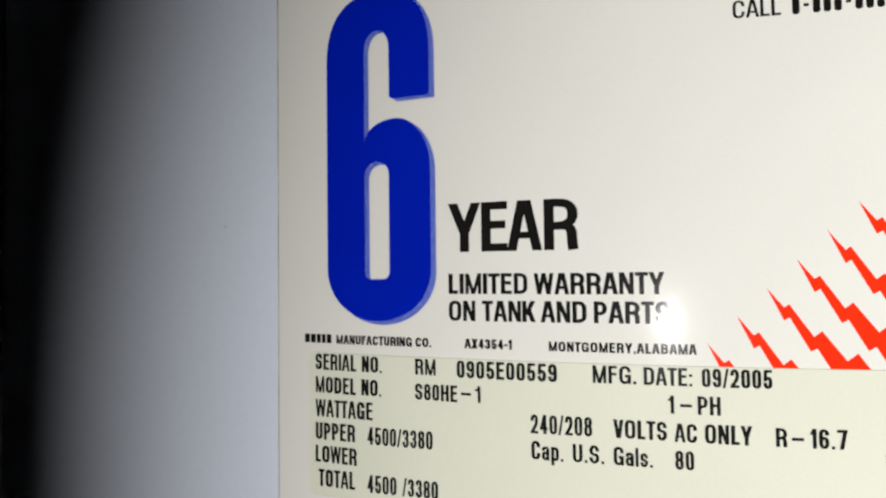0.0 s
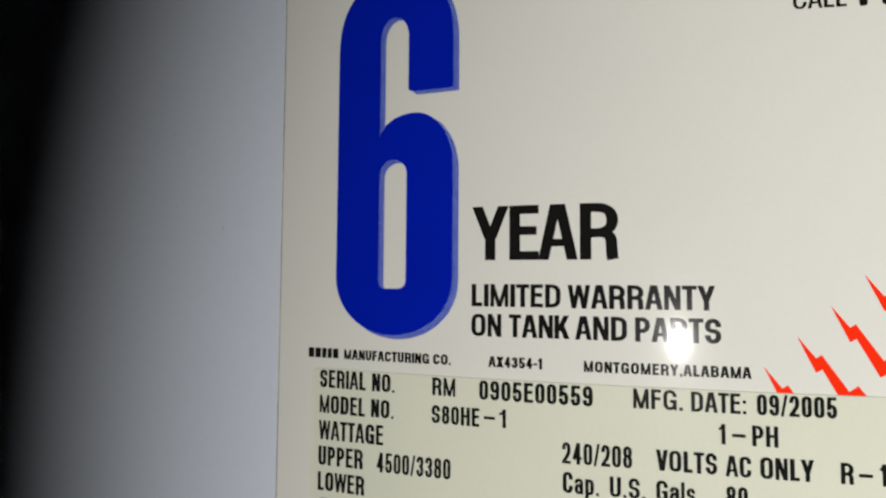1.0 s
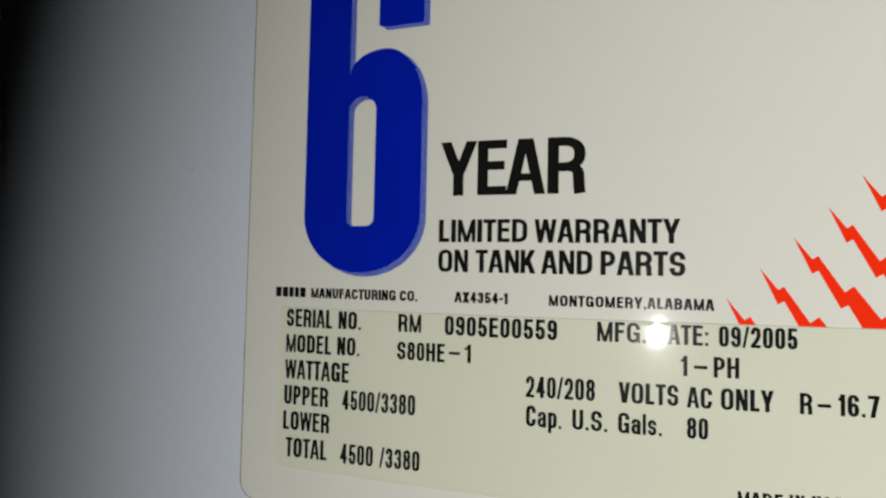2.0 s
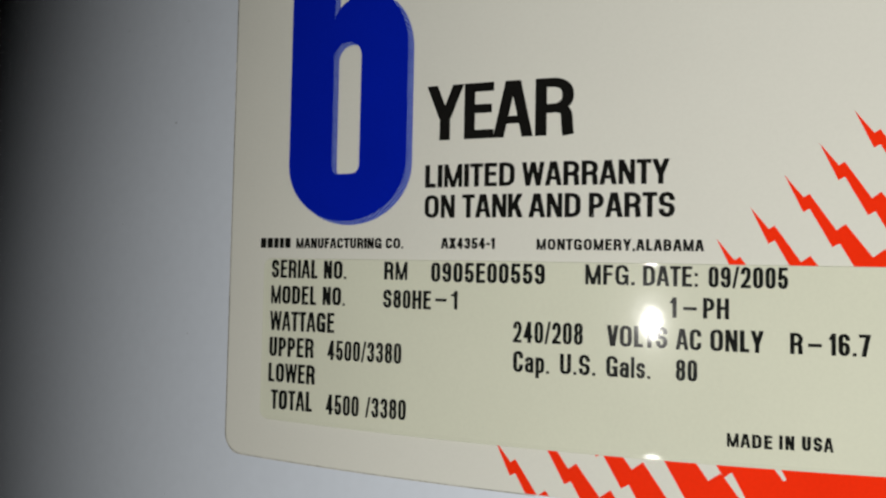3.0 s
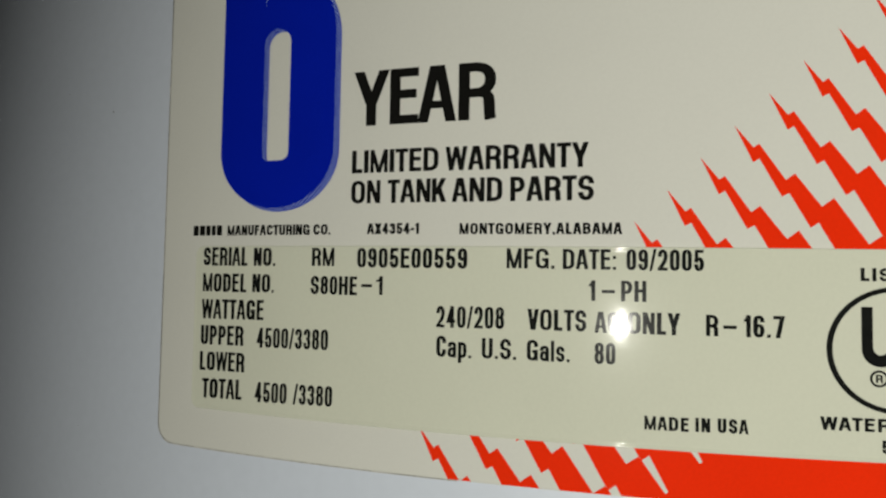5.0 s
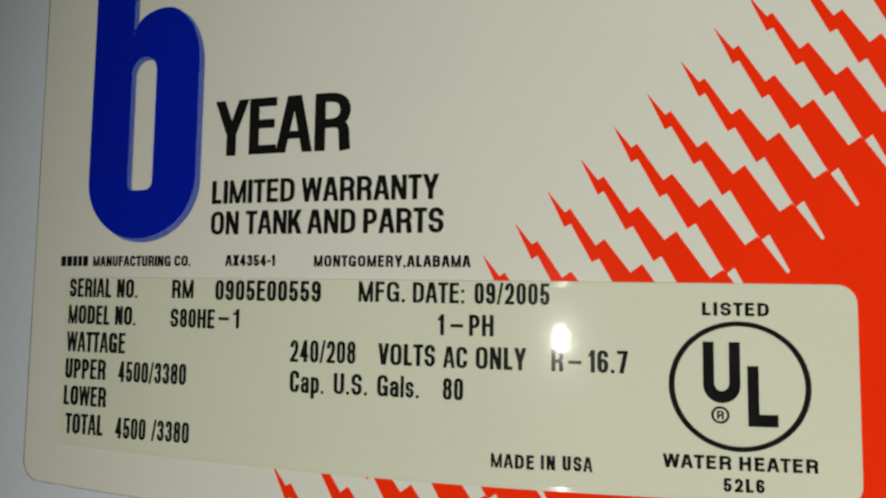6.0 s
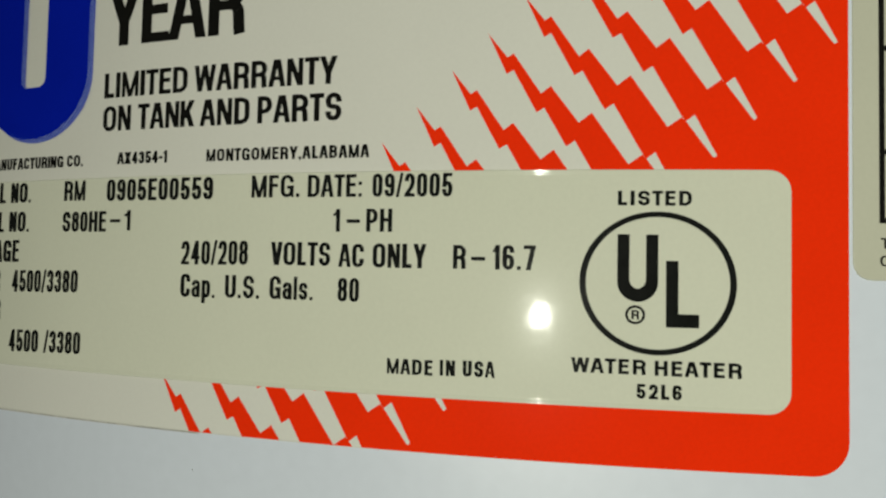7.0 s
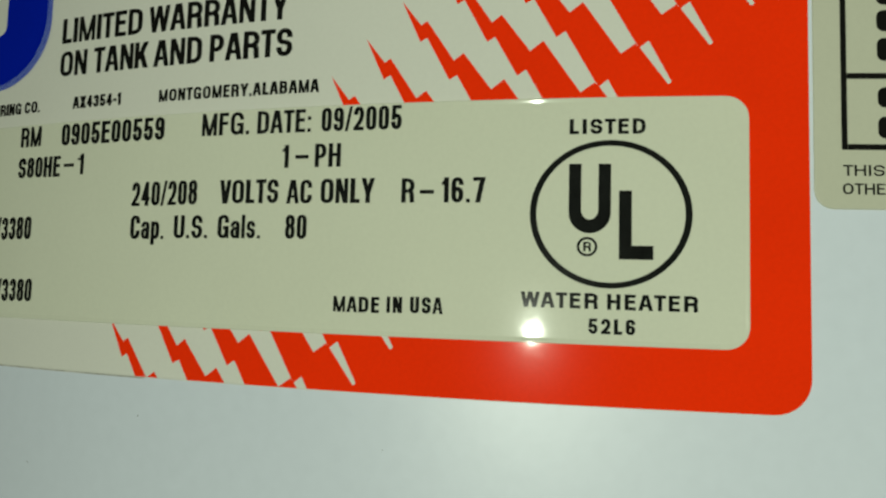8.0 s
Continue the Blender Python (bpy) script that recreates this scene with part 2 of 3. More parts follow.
def glyph(char, w, h, s):
    """A character w wide and h high as polygons: its upright strokes are s thick, its level ones thinner."""
    b = 0.80 * s
    l, r, m = s / 2, w - s / 2, w / 2
    lo, hi = b / 2, h - b / 2
    rx = r - m
    ry = min(0.40 * h, max(rx * 1.15, 0.2 * h))
    d = 1.03 * s
    made = []

    def bar(x0, y0, x1, y1):
        made.append([(x0, y0), (x1, y0), (x1, y1), (x0, y1)])

    def slant(low, high, y0=0.0, y1=h, thick=d):
        made.append([(low, y0), (low + thick, y0), (high + thick, y1), (high, y1)])

    def band(path, closed=False):
        pts = [p for p, q in zip(path, path[1:] + [(1e9, 1e9)]) if math.dist(p, q) > 1e-5]
        if closed and math.dist(pts[0], pts[-1]) < 1e-4:
            pts.pop()
        n, sides = len(pts), []
        for i, (x, y) in enumerate(pts):
            p = pts[i - 1] if i or closed else pts[i]
            q = pts[(i + 1) % n] if i < n - 1 or closed else pts[i]
            dx, dy = q[0] - p[0], q[1] - p[1]
            k = math.hypot(dx, dy)
            t = math.hypot(s * dy, b * dx) / k / 2
            sides.append(((x - dy / k * t, y + dx / k * t), (x + dy / k * t, y - dx / k * t)))
        for i in range(n if closed else n - 1):
            (a0, a1), (b0, b1) = sides[i], sides[(i + 1) % n]
            made.append([a1, b1, b0, a0])

    def ring(cx, y0, y1, half):
        k = min((y1 - y0) / 2, max(half * 1.15, 0.2 * h))
        band(curve(cx, y1 - k, half, k, 0, 180) + curve(cx, y0 + k, half, k, 180, 360), True)

    def bowl(y0, y1, right):
        k = (y1 - y0) / 2
        x = min(0.42 * w, k * 1.3)
        band([(s / 2, y1)] + curve(right - x, y1 - k, x, k, 90, -90) + [(s / 2, y0)])

    if char in "O0":
        ring(m, lo, hi, rx)
    elif char in "CG":
        foot = [(r, 0.36 * h)] if char == "C" else [(r, 0.48 * h)]
        band([(r, 0.66 * h)] + curve(m, hi - ry, rx, ry, 0, 180) + curve(m, lo + ry, rx, ry, 180, 360) + foot)
        if char == "G":
            bar(m, 0.52 * h - b, w, 0.52 * h)
            bar(w - 0.55 * s, 0, w, 0.3 * h)
    elif char == "D":
        bar(0, 0, s, h)
        k = 0.46 * w
        band([(s / 2, hi)] + curve(r - k, hi - ry, k, ry, 90, 0) + curve(r - k, lo + ry, k, ry, 0, -90) + [(s / 2, lo)])
    elif char in "PRB":
        bar(0, 0, s, h)
        mid = (0.44 if char == "P" else 0.47 if char == "R" else 0.53) * h
        bowl(mid, hi, r - 0.04 * w if char == "B" else r)
        if char == "R":
            band(curve(r - 0.30 * w, mid - 0.17 * h, 0.27 * w, 0.17 * h, 90, 0) + [(r - 0.01 * w, 0.08 * h), (r + 0.01 * w, 0)])
        if char == "B":
            bowl(lo, mid, r)
    elif char in "Ss":
        top = h if char == "S" else 0.74 * h
        k = top * 0.26 - b / 4
        band([(r, top - b / 2 - k - 0.03 * top)] + curve(m, top - b / 2 - k, rx, k, 0, 232, 16, 2.1) + curve(m, lo + k, rx, k, 52, -180, 16, 2.1) + [(l, lo + k + 0.03 * top)])
    elif char == "U":
        band([(l, h)] + curve(m, lo + ry, rx, ry, 180, 360) + [(r, h)])
    elif char in "EFLTHIl1":
        if char in "EFLHIl":
            bar(0, 0, s, h)
        if char in "EF":
            bar(0, h - b, w, h)
            bar(0, 0.535 * h - b / 2, 0.93 * w, 0.535 * h + b / 2)
        if char in "EL":
            bar(0, 0, w, b)
        if char == "T":
            bar(0, h - b, w, h)
            bar(m - s / 2, 0, m + s / 2, h)
        if char == "H":
            bar(w - s, 0, w, h)
            bar(0, 0.52 * h - b / 2, w, 0.52 * h + b / 2)
        if char == "1":
            bar(w - s, 0, w, h)
            bar(0, 0.70 * h, w - s / 2, 0.70 * h + 0.75 * b)
            made.append([(w - 1.5 * s, 0.70 * h + 0.4 * b), (w - s / 2, 0.70 * h), (w - s / 2, h), (w - 0.85 * s, h)])
    elif char == "A":
        slant(0, m - 0.66 * d, thick=0.95 * d)
        slant(w - 0.95 * d, m - 0.29 * d, thick=0.95 * d)
        bar(0.2 * w, 0.24 * h, 0.8 * w, 0.24 * h + 0.85 * b)
    elif char == "V":
        slant(m - 0.6 * d, 0)
        slant(m - 0.4 * d, w - d)
    elif char == "Y":
        slant(m - 0.55 * d, 0, 0.40 * h)
        slant(m - 0.45 * d, w - d, 0.40 * h)
        bar(m - s / 2, 0, m + s / 2, 0.43 * h)
    elif char == "W":
        for low, high in ((0.27, 0.0), (0.27, 0.5), (0.73, 0.5), (0.73, 1.0)):
            slant(low * w - 0.47 * d, high * w - high * 0.94 * d, thick=0.94 * d)
    elif char == "M":
        bar(0, 0, 0.92 * s, h)
        bar(w - 0.92 * s, 0, w, h)
        slant(m - 0.5 * d, 0, thick=0.95 * d)
        slant(m - 0.45 * d, w - 0.95 * d, thick=0.95 * d)
    elif char == "N":
        bar(0, 0, 0.9 * s, h)
        bar(w - 0.9 * s, 0, w, h)
        slant(w - d, 0)
    elif char == "K":
        bar(0, 0, s, h)
        slant(0.10 * w, w - 1.15 * d, 0.32 * h, h, 1.1 * d)
        slant(w - 1.08 * d, 0.34 * w - 0.15 * d, 0, 0.60 * h, 1.08 * d)
    elif char == "X":
        slant(0, w - 1.15 * d, thick=1.15 * d)
        slant(w - 1.15 * d, 0, thick=1.15 * d)
    elif char == "/":
        slant(0, w - 0.9 * d, -0.02 * h, 1.02 * h, 0.9 * d)
    elif char == "2":
        k = 0.27 * h
        band([(l, 0.66 * h)] + curve(m, hi - k, rx, k, 180, 0) + bow((r, hi - k), (r, 0.50 * h), (0.55 * w, 0.32 * h))[1:] + bow((0.55 * w, 0.32 * h), (0.16 * w + l * 0.6, 0.16 * h), (l, lo))[1:])
        bar(0, 0, w, b)
    elif char == "3":
        mid = 0.52 * h
        k, j = (hi - mid) / 2, (mid - lo) / 2
        band([(l, hi - k - 0.03 * h)] + curve(m, hi - k, rx * 0.95, k, 180, -90) + [(0.36 * w, mid)])
        band([(0.36 * w, mid)] + curve(m, lo + j, rx, j, 90, -180) + [(l, lo + j + 0.03 * h)])
    elif char == "4":
        bar(0.84 * w - s, 0, 0.84 * w, h)
        bar(0, 0.22 * h, w, 0.22 * h + b)
        slant(0, 0.84 * w - 0.95 * s, 0.22 * h + 0.5 * b, h, 0.9 * s)
    elif char == "5":
        bar(0.09 * w, h - b, 0.96 * w, h)
        slant(0.02 * w, 0.09 * w, 0.40 * h, h, 0.92 * s)
        k = (0.65 * h - b / 2 - lo) / 2
        band(curve(m, lo + k, rx, k, 155, -180, 18) + [(l, lo + k - 0.02 * h)])
    elif char in "69":
        k = (0.62 * h - b / 2 - lo) / 2
        top = min(0.3 * h, ry)
        band(curve(m, lo + k, rx, k, 0, 360, 20), True)
        band([(l, lo + k)] + curve(m, hi - top, rx, top, 180, 0) + [(r, hi - top - 0.03 * h)])
        if char == "9":
            made = [[(w - x, h - y) for x, y in poly] for poly in made]
    elif char == "7":
        bar(0, h - b, w, h)
        slant(0.2 * w, w - d, 0, h - 0.3 * b)
    elif char == "8":
        ring(m, 0.53 * h, hi, rx * 0.95)
        ring(m, lo, 0.53 * h, rx)
    elif char in ".:,":
        bar(0, 0, s, s)
        if char == ":":
            bar(0, 0.52 * h, s, 0.52 * h + s)
        if char == ",":
            made.append([(0.35 * s, -0.15 * h), (0.7 * s, -0.08 * h), (s, 0), (0.4 * s, 0)])
    elif char == "-":
        bar(0, 0.34 * h, w, 0.34 * h + b)
    elif char == "a":
        top = 0.74 * h - b / 2
        k = min(0.22 * h, rx * 1.1)
        band([(l, top - k - 0.04 * h)] + curve(m, top - k, rx, k, 180, 0) + [(r, 0)])
        band(curve(m - 0.02 * w, lo + 0.17 * h, rx, 0.17 * h, 0, 360, 18), True)
    elif char == "p":
        bar(0, -0.24 * h, s, 0.74 * h)
        ring(m, lo, 0.74 * h - b / 2, rx)
    return made


def lettering(parent, text, x0, x1, base, cap, ink, height, weight=0.185, lean=0.0, gap=0.09):
    """A printed word from x0 to x1 along the label, on its base line; weight: the stems, in heights of a capital."""
    widths = [WIDTHS.get(c, 0.55) for c in text]
    gaps = [gap * sum(0.12 if k in SLOPING else 0.5 for k in pair) for pair in zip(text, text[1:])] + [0.0]
    scale = (x1 - x0) / (sum(widths) + sum(gaps))
    verts, faces, pen = [], [], 0.0
    for char, w, after in zip(text, widths, gaps):
        most = {"M": 0.23, "A": 0.30, "/": 0.42, "E": 0.44, "F": 0.46, "L": 0.46, "T": 0.42, "W": 0.21, "R": 0.37, "I": 1.15, "l": 1.1}
        stem = min(weight * cap, (0.9 if char in ".,:1-" else most.get(char, 0.41)) * scale * w * (1.12 if cap < 1.45 else 1.0)) * (1.08 if char in "LI" else 1.0)
        offset = x0 + scale * pen + ((scale * w - stem) / 2 if char in "Il.,:" else 0.0)
        for i, poly in enumerate(glyph(char, scale * w, cap, stem)):
            n = len(verts)
            verts += [(offset + x, base + y + lean * (offset + x - x0) / (x1 - x0), (i % 8) * 0.001) for x, y in poly]
            faces.append(tuple(range(n, n + len(poly))))
        pen += w + after
    mesh = bpy.data.meshes.new("word")
    mesh.from_pydata(verts, [], faces)
    return part("lettering", bent(mesh, height), ink, parent, f"printed words {text}" if len(text) > 1 else f"printed character {text}")


def block(parent, name, x0, y0, x1, y1, ink, height, r=0.1, label=""):
    return part(name, bent(filled([rounded(x0, y0, x1, y1, r, r, r, r)]), height), ink, parent, label)


# ---------------------------------------------------------------- the closet
def box(name, x0, y0, z0, x1, y1, z1, material, label, category):
    bm = bmesh.new()
    bmesh.ops.create_cube(bm, size=1.0)
    for v in bm.verts:
        v.co = (x0 + (v.co.x + 0.5) * (x1 - x0), y0 + (v.co.y + 0.5) * (y1 - y0), z0 + (v.co.z + 0.5) * (z1 - z0))
    mesh = bpy.data.meshes.new(name)
    bm.to_mesh(mesh)
    bm.free()
    mesh.materials.append(material)
    return tagged(new(name, mesh), label, category, kind="structure")


box("floor", -1.5, -2.0, -0.1, 1.5, 0.9, 0.0, CONCRETE, "bare grey concrete floor under the water heater", "floor")
box("ceiling", -1.5, -2.0, 2.4, 1.5, 0.9, 2.5, PLASTER, "plain plaster ceiling of the dark closet", "ceiling")
box("wall_north", -1.5, 0.8, 0.0, 1.5, 0.9, 2.4, PLASTER, "plain plaster wall behind the water heater", "wall")
box("wall_south", -1.5, -2.0, 0.0, 1.5, -1.9, 2.4, PLASTER, "plain plaster wall facing the water heater", "wall")
box("wall_west", -1.5, -1.9, 0.0, -1.4, 0.8, 2.4, PLASTER, "plain plaster side wall of the dark closet", "wall")
box("wall_east", 1.4, -1.9, 0.0, 1.5, 0.8, 2.4, PLASTER, "plain plaster side wall of the dark closet", "wall")

# ---------------------------------------------------------------- the water heater
heater = tagged(new("water_heater"), "tall white enamelled cylindrical electric water heater with printed labels", "water heater")


def jacket_mesh():
    """A closed drum with rolled rims."""
    rings = [(RADIUS - 0.030, 0.0)]
    rings += [(RADIUS - 0.030 + 0.030 * math.sin(radians(a)), 0.030 - 0.030 * math.cos(radians(a))) for a in range(15, 91, 15)]
    rings += [(RADIUS, z) for z in (0.3, 0.6, 0.9, 1.0, 1.1, 1.2, 1.35)]
    rings += [(RADIUS - 0.025 + 0.025 * math.cos(radians(a)), 1.475 + 0.025 * math.sin(radians(a))) for a in range(0, 91, 15)]
    n = 720
    verts, faces = [], []
    for r, z in rings:
        for i in range(n):
            a = 2 * math.pi * i / n
            verts.append((r * math.sin(a), -r * math.cos(a), z))
    for k in range(len(rings) - 1):
        for i in range(n):
            j = (i + 1) % n
            faces.append((k * n + i, k * n + j, k * n + n + j, k * n + n + i))
    faces.append(tuple(reversed(range(n))))
    faces.append(tuple(range((len(rings) - 1) * n, len(rings) * n)))
    mesh = bpy.data.meshes.new("jacket")
    mesh.from_pydata(verts, [], faces)
    mesh.polygons.foreach_set("use_smooth", [len(f) == 4 for f in faces])
    return mesh


part("jacket", jacket_mesh(), ENAMEL, heater, "glossy white enamelled steel jacket")

# ---------------------------------------------------------------- the warranty label
LABEL = (-30.35, -37.0, 77.85, 56.0, 2.7, 3.1, 3.0, 2.7)
label = part("warranty_label", sheet(LABEL, rolled(0.0, 0.12, 0.30)), PAPER, heater, "cream warranty label with blue, black and red printing")
PRINT = 0.14
# shade at the label's left edge and corners, painted as a thin grey strip
outer, inner = (resampled(rounded(*(c + d for c, d in zip(LABEL, (-e, -e, e, e, e, e, e, e)))), 600) for e in (0.09, -0.03))
shade_strip = bpy.data.meshes.new("shade_strip")
shade_strip.from_pydata([(x, y, 0) for x, y in outer + inner], [], [(i, (i + 1) % 600, 600 + (i + 1) % 600, 600 + i) for i in range(600) if outer[i][0] < 14])
part("shade_line", bent(shade_strip, 0.06), EDGE_SHADE, label, "thin dark line painted as shade along the label's edge")

# lightning bolts: one shape, stepped along a diagonal, that closes into solid red
BOLT = [(0, 0), (1.93, -2.45), (2.51, -2.06), (5.19, -6.06), (6.10, -5.36), (8.78, -8.95), (9.98, -8.02), (13.38, -12.96),
        (14.66, -12.04), (14.95, -12.45), (11.5, -15.95), (11.14, -15.50), (8.44, -10.68), (7.63, -11.23), (5.52, -7.47), (4.78, -7.88), (2.53, -3.70), (1.88, -4.08)]
DART = [(15.02, -12.45), (15.80, -11.83), (17.78, -15.62), (17.64, -15.80), (17.48, -15.84)]
TIP, STRIDE = (9.60, -30.93), (3.53, 3.502)
EDGE = rounded(*(c + d for c, d in zip(LABEL, (0.1, 0.1, -0.1, -0.1, 0, 0, 0, 0))), gap=200)
for k in range(22):
    ox, oy = TIP[0] + k * STRIDE[0], TIP[1] + k * STRIDE[1]
    loop = clipped([(ox + x, oy + y) for x, y in BOLT], EDGE)
    if loop:
        part("bolt", bent(filled([loop]), PRINT), RED_INK, label, "red printed lightning bolt")
ax, ay = TIP[0] + 11.3, TIP[1] - 15.74
field = clipped([(ax, ay), (ax + 80, ay - 40), (ax + 150, ay + 150 * STRIDE[1] / STRIDE[0])], EDGE)
part("red_field", bent(filled([field]), PRINT + 0.01), RED_INK, label, "solid red printed corner")
for k in range(20):
    loop = clipped([(TIP[0] + k * STRIDE[0] + x, TIP[1] + k * STRIDE[1] + y) for x, y in DART], EDGE)
    if loop:
        part("dart", bent(filled([loop]), PRINT + 0.03), PAPER, label, "unprinted cream dart in the red")


def arc(cx, cy, rx, ry, start, end, n=14):
    return [(cx + rx * math.cos(radians(start + (end - start) * i / n)), cy + ry * math.sin(radians(start + (end - start) * i / n))) for i in range(n + 1)]


def six(dx, dy):
    """A tall condensed numeral: the outline and its closed counter."""
    outer = arc(-11.55, 3.6, 8.9, 7.9, 180, 360, 24)             # foot
    outer += arc(-8.3, 18.4, 5.65, 7.85, 0, 92, 16)              # shoulder of the bowl
    outer += arc(-8.5, 22.9, 5.1, 3.35, 92, 180, 10)
    outer += arc(-11.45, 37.2, 2.15, 2.9, 180, 0, 16)           # upper counter
    outer += [(-9.3, 29.6), (-8.7, 29.25), (-2.65, 29.25)]
    outer += curve(-11.55, 35.6, 8.9, 10.6, 0, 180, 28, 2.45)            # crown
    inner = arc(-12.6, 3.3, 1.0, 1.25, 180, 270, 6) + arc(-10.6, 3.2, 1.15, 1.15, 270, 360, 6) + arc(-11.52, 17.9, 2.08, 2.0, 0, 180, 14)
    return [[(x + dx, y + dy) for x, y in outer], [(x + dx, y + dy) for x, y in inner]]


part("numeral_shadow", bent(filled(six(0.80, -0.53)), PRINT), BLUE_SCREEN, label, "blue halftone shadow of the numeral")
part("numeral", bent(filled(six(0, 0)), PRINT + 0.02), BLUE_INK, label, "large dark blue printed numeral 6")

for letter, x0, x1 in (("Y", 0.05, 4.95), ("E", 5.03, 8.82), ("A", 8.72, 13.66), ("R", 13.92, 18.52)):
    lettering(label, letter, x0, x1, 5.84, 7.0, BLACK, PRINT, 0.198)
for word, x0, x1, base in (("LIMITED", 0.0, 11.53, -0.15), ("WARRANTY", 12.4, 29.35, -0.20),
                           ("ON", 0.0, 4.0, -4.0), ("TANK", 4.97, 12.6, -4.0), ("AND", 13.27, 19.42, -4.03), ("PARTS", 20.36, 29.92, -4.04)):
    lettering(label, word, x0, x1, base, 2.9, BLACK, PRINT, 0.207)
lettering(label, "AX4354-1", 2.28, 9.2, -7.87, 1.36, BLACK, PRINT, 0.26)
lettering(label, "MONTGOMERY,ALABAMA", 14.3, 33.05, -7.92, 1.33, BLACK, PRINT, 0.25, gap=0.14)
for x0, x1 in ((-24.9, -23.95), (-23.75, -22.8), (-22.6, -21.85), (-21.65, -20.95), (-20.75, -19.85)):
    block(label, "print_bar", x0, -7.88, x1, -6.5, BLACK, PRINT, label="small black printed bar")
lettering(label, "MANUFACTURING", -18.9, -5.87, -7.92, 1.38, BLACK, PRINT, 0.27, gap=0.09)
lettering(label, "CO.", -5.3, -2.82, -7.9, 1.35, BLACK, PRINT, 0.27, gap=0.09)
lettering(label, "CALL", 38.4, 44.0, 34.9, 2.3, BLACK, PRINT, 0.16, lean=-0.1)
x = 45.3
for group in (1, 3, 3, 4):      # figures that are not to be read
    for k in range(group):
        block(label, "print_bar", x, 34.72, x + 0.85, 36.9, BLACK, PRINT, 0.3, "black printed bar")
        x += 1.2
    block(label, "print_bar", x + 0.1, 35.6, x + 0.7, 36.0, BLACK, PRINT, 0.1, "black printed bar")
    x += 1.15

# ---------------------------------------------------------------- the rating panel
RATING = (-24.2, -31.6, 72.8, -9.35, 1.2, 2.0, 2.0, 1.2)
panel = part("rating_panel", sheet(RATING, beaded(0.13, 0.20, 0.255, 0.10, 0.42)), PANEL, heater, "glossy yellowed rating plate film laid over the label")
TYPE = 0.265


def rating(text, x0, x1, base, cap=2.4, weight=0.187, lean=0.0, gap=0.12):
    return lettering(panel, text, x0, x1, base, cap, DOT_BLACK, TYPE, weight, lean, gap)


rating("SERIAL", -22.78, -15.3, -12.03, 2.5, weight=0.213)
rating("NO.", -14.3, -10.85, -12.0, weight=0.213)
rating("RM", -5.35, -2.12, -11.92, 2.32, weight=0.2)
rating("0905E00559", 1.12, 15.35, -12.06, 2.45, weight=0.2)
rating("MFG.", 20.05, 25.6, -11.92, 2.33)
rating("DATE:", 26.5, 32.4, -11.93, 2.3)
rating("09/2005", 33.52, 41.68, -11.95, 2.34)
rating("MODEL", -22.76, -15.38, -15.6, 2.5, weight=0.213)
rating("NO.", -14.4, -10.97, -15.52, 2.42, weight=0.213)
rating("S80HE", -5.42, 1.15, -15.55, 2.34, weight=0.2)
block(panel, "dash", 1.72, -14.5, 3.2, -14.14, DOT_BLACK, TYPE, 0.05)
rating("1", 3.76, 4.62, -15.42, 2.3)
rating("1", 29.42, 30.14, -15.47, 2.3)
block(panel, "dash", 30.85, -14.58, 32.28, -14.22, DOT_BLACK, TYPE, 0.05)
rating("PH", 32.95, 35.65, -15.46, 2.32)
rating("WATTAGE", -22.84, -12.5, -19.33, 2.65, lean=0.15, weight=0.213)
rating("240/208", 11.64, 19.85, -19.1, 2.55, lean=0.08)
rating("VOLTS", 22.55, 29.18, -18.97, 2.4)
rating("AC", 30.08, 32.78, -19.03, 2.34)
rating("ONLY", 33.72, 39.22, -19.02, 2.4)
rating("R", 41.88, 43.14, -18.99, 2.3)
block(panel, "dash", 43.66, -18.16, 45.02, -17.8, DOT_BLACK, TYPE, 0.05)
rating("16.7", 45.74, 49.82, -18.99, 2.36)
rating("UPPER", -22.82, -15.58, -22.88, 2.62, lean=0.16, weight=0.213)
rating("4500/3380", -13.42, -2.72, -22.8, 2.6, lean=0.2, weight=0.213)
rating("Cap.", 11.7, 16.0, -22.6, 2.5)
rating("U.S.", 17.25, 21.32, -22.52, 2.38)
rating("Gals.", 22.52, 27.38, -22.5, 2.38)
rating("80", 30.1, 32.36, -22.52, 2.38)
rating("LOWER", -22.86, -15.3, -26.38, 2.56, lean=0.15, weight=0.213)
rating("TOTAL", -22.32, -15.62, -30.1, 2.64, lean=0.22, weight=0.213)
rating("4500", -13.48, -8.58, -29.96, 2.62, lean=0.14, weight=0.213)
rating("/3380", -7.63, -1.95, -29.74, 2.55, lean=0.1, weight=0.213)
rating("MADE", 35.48, 40.06, -29.43, 1.48, 0.235, gap=0.18)
rating("IN", 40.82, 42.28, -29.36, 1.5, 0.235, gap=0.22)
rating("USA", 43.05, 46.15, -29.33, 1.52, 0.235, gap=0.18)
rating("LISTED", 57.35, 63.98, -12.75, 1.38, 0.25, gap=0.2)
rating("WATER", 53.25, 60.0, -28.42, 1.38, 0.25, gap=0.2)
rating("HEATER", 60.8, 68.45, -28.45, 1.38, 0.25, gap=0.2)
rating("52L6", 59.2, 63.2, -30.6, 1.34, 0.24, gap=0.2)

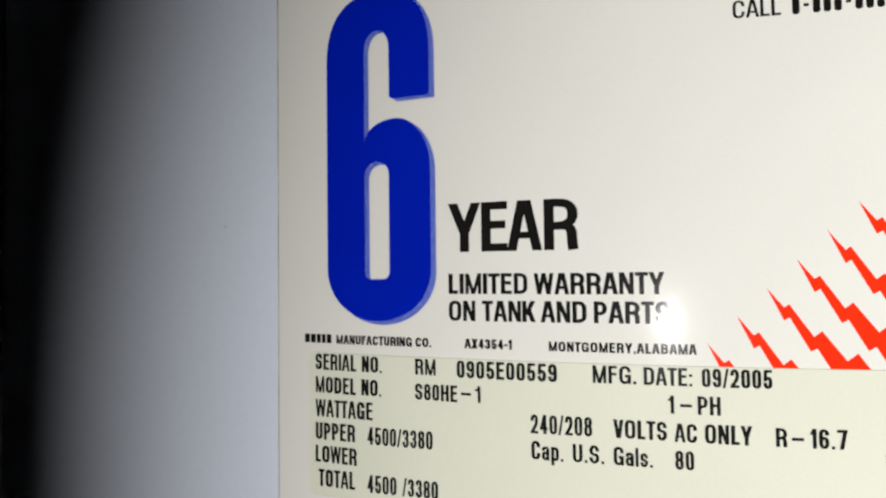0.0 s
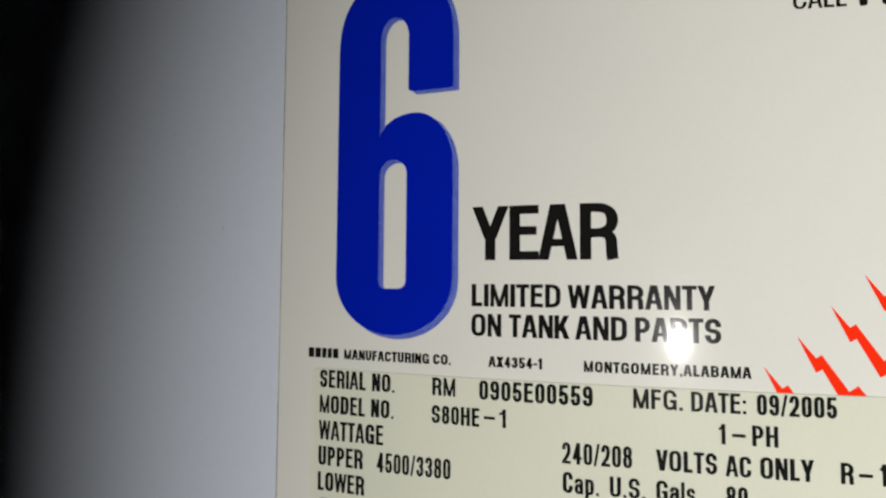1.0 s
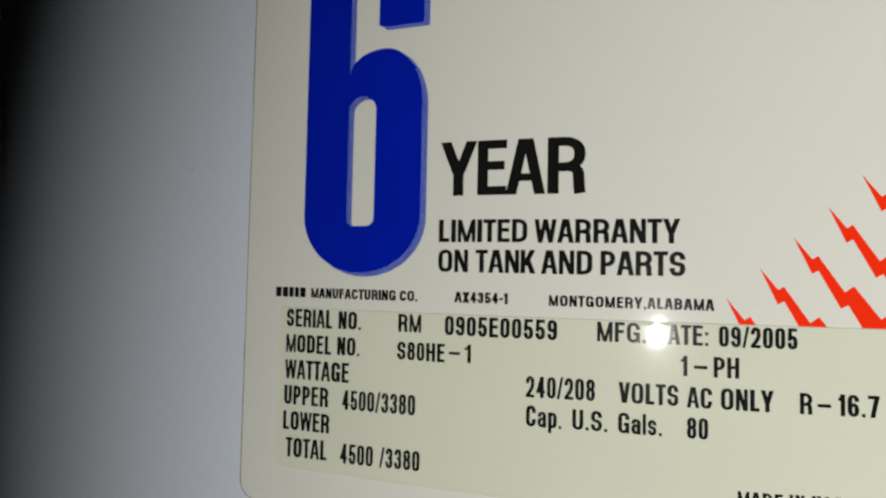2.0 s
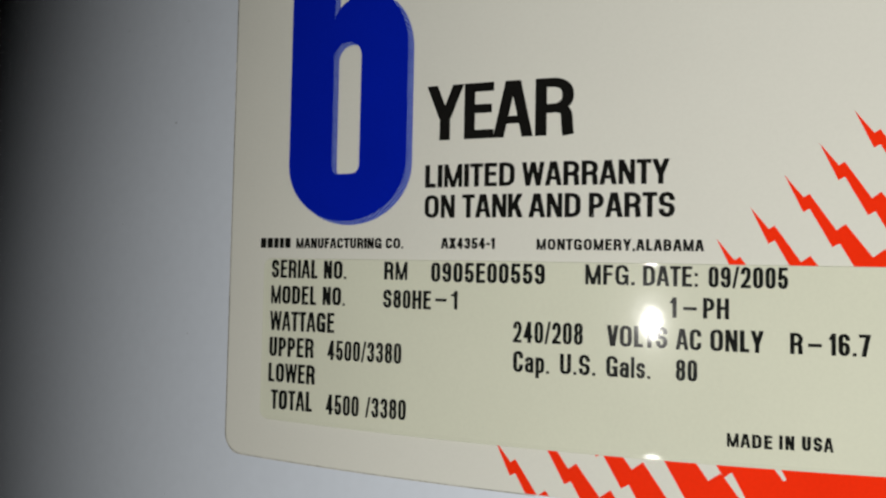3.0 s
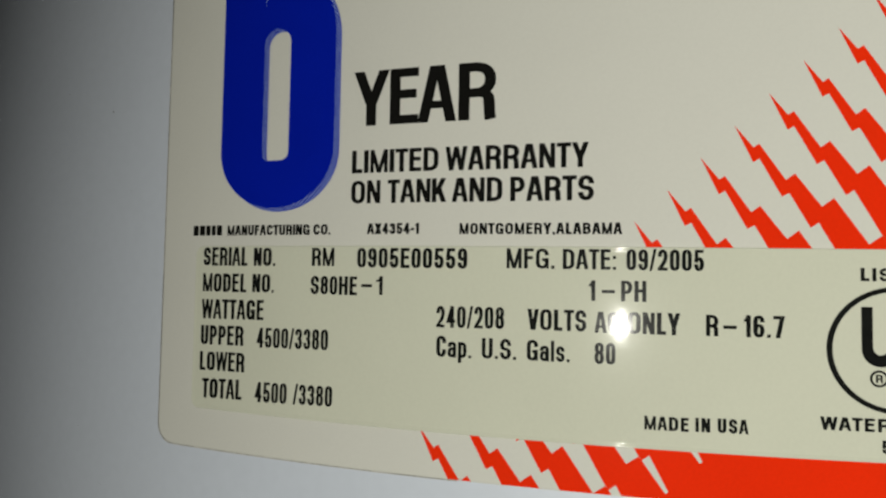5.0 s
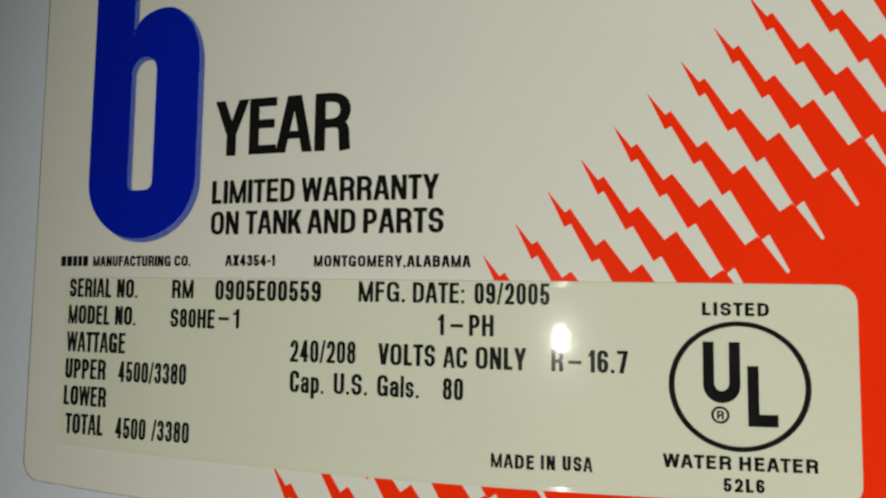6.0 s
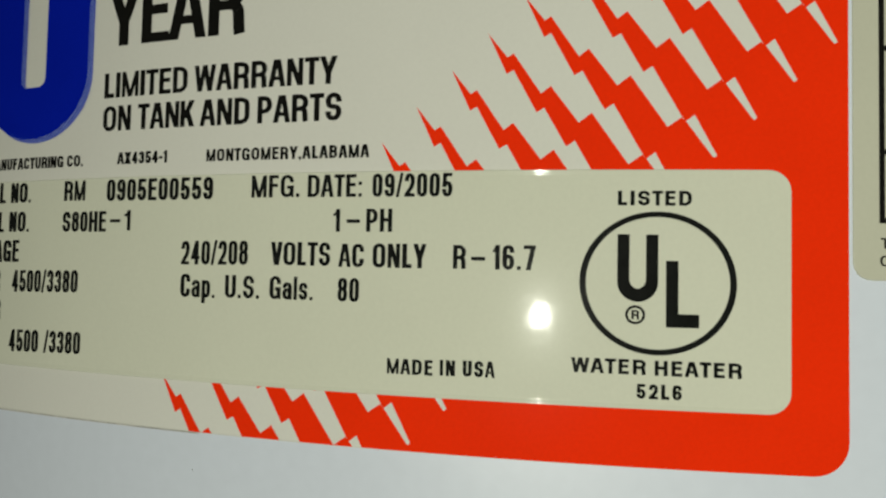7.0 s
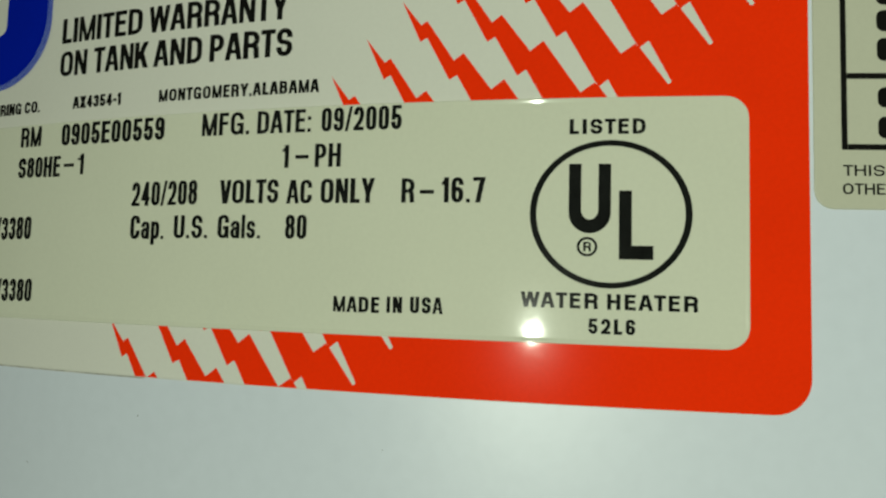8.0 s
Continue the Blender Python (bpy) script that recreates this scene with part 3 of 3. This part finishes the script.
# the approval mark: a ring with a bent band and an angle inside
part("mark_ring", bent(filled([arc(60.96, -19.95, 7.04, 6.64, 0, 360, 72)[:-1], arc(60.96, -19.95, 6.46, 6.13, 0, 360, 72)[:-1]]), TYPE), DOT_BLACK, panel, "black ring of the approval mark")
band = [(57.36, -15.46), (57.36, -19.9)] + arc(59.2, -19.9, 1.84, 1.82, 180, 360)[1:] + [(61.04, -15.46), (59.95, -15.46), (59.95, -19.6)]
band += arc(59.2, -19.6, 0.75, 0.9, 360, 180)[1:] + [(58.45, -15.46)]
part("mark_band", bent(filled([band]), TYPE), DOT_BLACK, panel, "black bent band of the approval mark")
part("mark_angle", bent(filled([[(61.74, -17.87), (61.76, -24.0), (64.7, -24.0), (64.7, -22.77), (62.86, -22.77), (62.84, -17.87)]]), TYPE), DOT_BLACK, panel, "black angle of the approval mark")
part("mark_dot_ring", bent(filled([arc(59.01, -22.92, 0.9, 0.88, 0, 360, 32)[:-1], arc(59.01, -22.92, 0.67, 0.65, 0, 360, 32)[:-1]]), TYPE), DOT_BLACK, panel)
lettering(panel, "R", 58.68, 59.36, -23.34, 0.85, DOT_BLACK, TYPE, 0.24)

# ---------------------------------------------------------------- the second label
ENERGY = (78.15, -19.3, 176.0, 44.0, 1.6, 1.6, 1.6, 1.6)
energy = part("energy_label", sheet(ENERGY, rolled(0.0, 0.10, 0.10)), TARIFF, heater, "cream label with a ruled black table")
for x0, y0, x1, y1 in ((80.42, -14.14, 80.90, 38.0), (172.8, -14.14, 173.26, 38.0)):
    block(energy, "table_rule", x0, y0, x1, y1, BLACK, PRINT, 0.05)
for y0 in (-14.14, -7.9, 1.6, 16.0, 37.5):
    block(energy, "table_rule", 80.92, y0, 172.78, y0 + 0.5, BLACK, PRINT, 0.05)
for y0, y1 in ((-1.3, 0.55), (-3.68, -1.8), (-6.3, -4.28), (-10.42, -8.65), (-13.13, -11.22)):
    for x0, x1 in ((83.45, 90.0), (91.5, 99.0), (100.5, 112.0)):
        block(energy, "print_bar", x0, y0, x1, y1, BLACK, PRINT, 0.6, "black printed bar")
lettering(energy, "THIS", 80.5, 83.9, -16.4, 0.95, BLACK, PRINT, 0.19, gap=0.12)
lettering(energy, "OTHER", 80.46, 84.9, -18.0, 0.95, BLACK, PRINT, 0.19, gap=0.12)

# ---------------------------------------------------------------- specks on the paint
NIB = surface("dust", (0.10, 0.09, 0.08), 0.8)
LINT = surface("lint", (0.75, 0.74, 0.70), 0.8)


def speck(x, y, r, material, text, rise=0.0):
    """A flattened grain stuck to the jacket."""
    bm = bmesh.new()
    bmesh.ops.create_icosphere(bm, subdivisions=2, radius=1.0)
    turn = Matrix.Rotation(x * MM / RADIUS, 4, "Z")
    bm.transform(Matrix.Translation(at(x, y, rise)) @ turn @ Matrix.Diagonal((r * MM, r * MM * 0.35, r * MM * 1.2, 1)))
    mesh = bpy.data.meshes.new("speck")
    bm.to_mesh(mesh)
    bm.free()
    return part("speck", mesh, material, heater, text)


speck(-42.4, 11.4, 0.10, NIB, "dark grain in the enamel")
speck(-28.2, 4.5, 0.09, LINT, "pale lint grain on the label", 0.12)
for k in range(14):
    speck(random.uniform(-62, -32), random.uniform(-45, 35), random.uniform(0.03, 0.06), NIB if k % 3 else LINT, "fine dust grain on the enamel")
for k in range(12):
    speck(random.uniform(-10, 90), random.uniform(-70, -40), random.uniform(0.03, 0.06), NIB if k % 3 else LINT, "fine dust grain on the enamel")
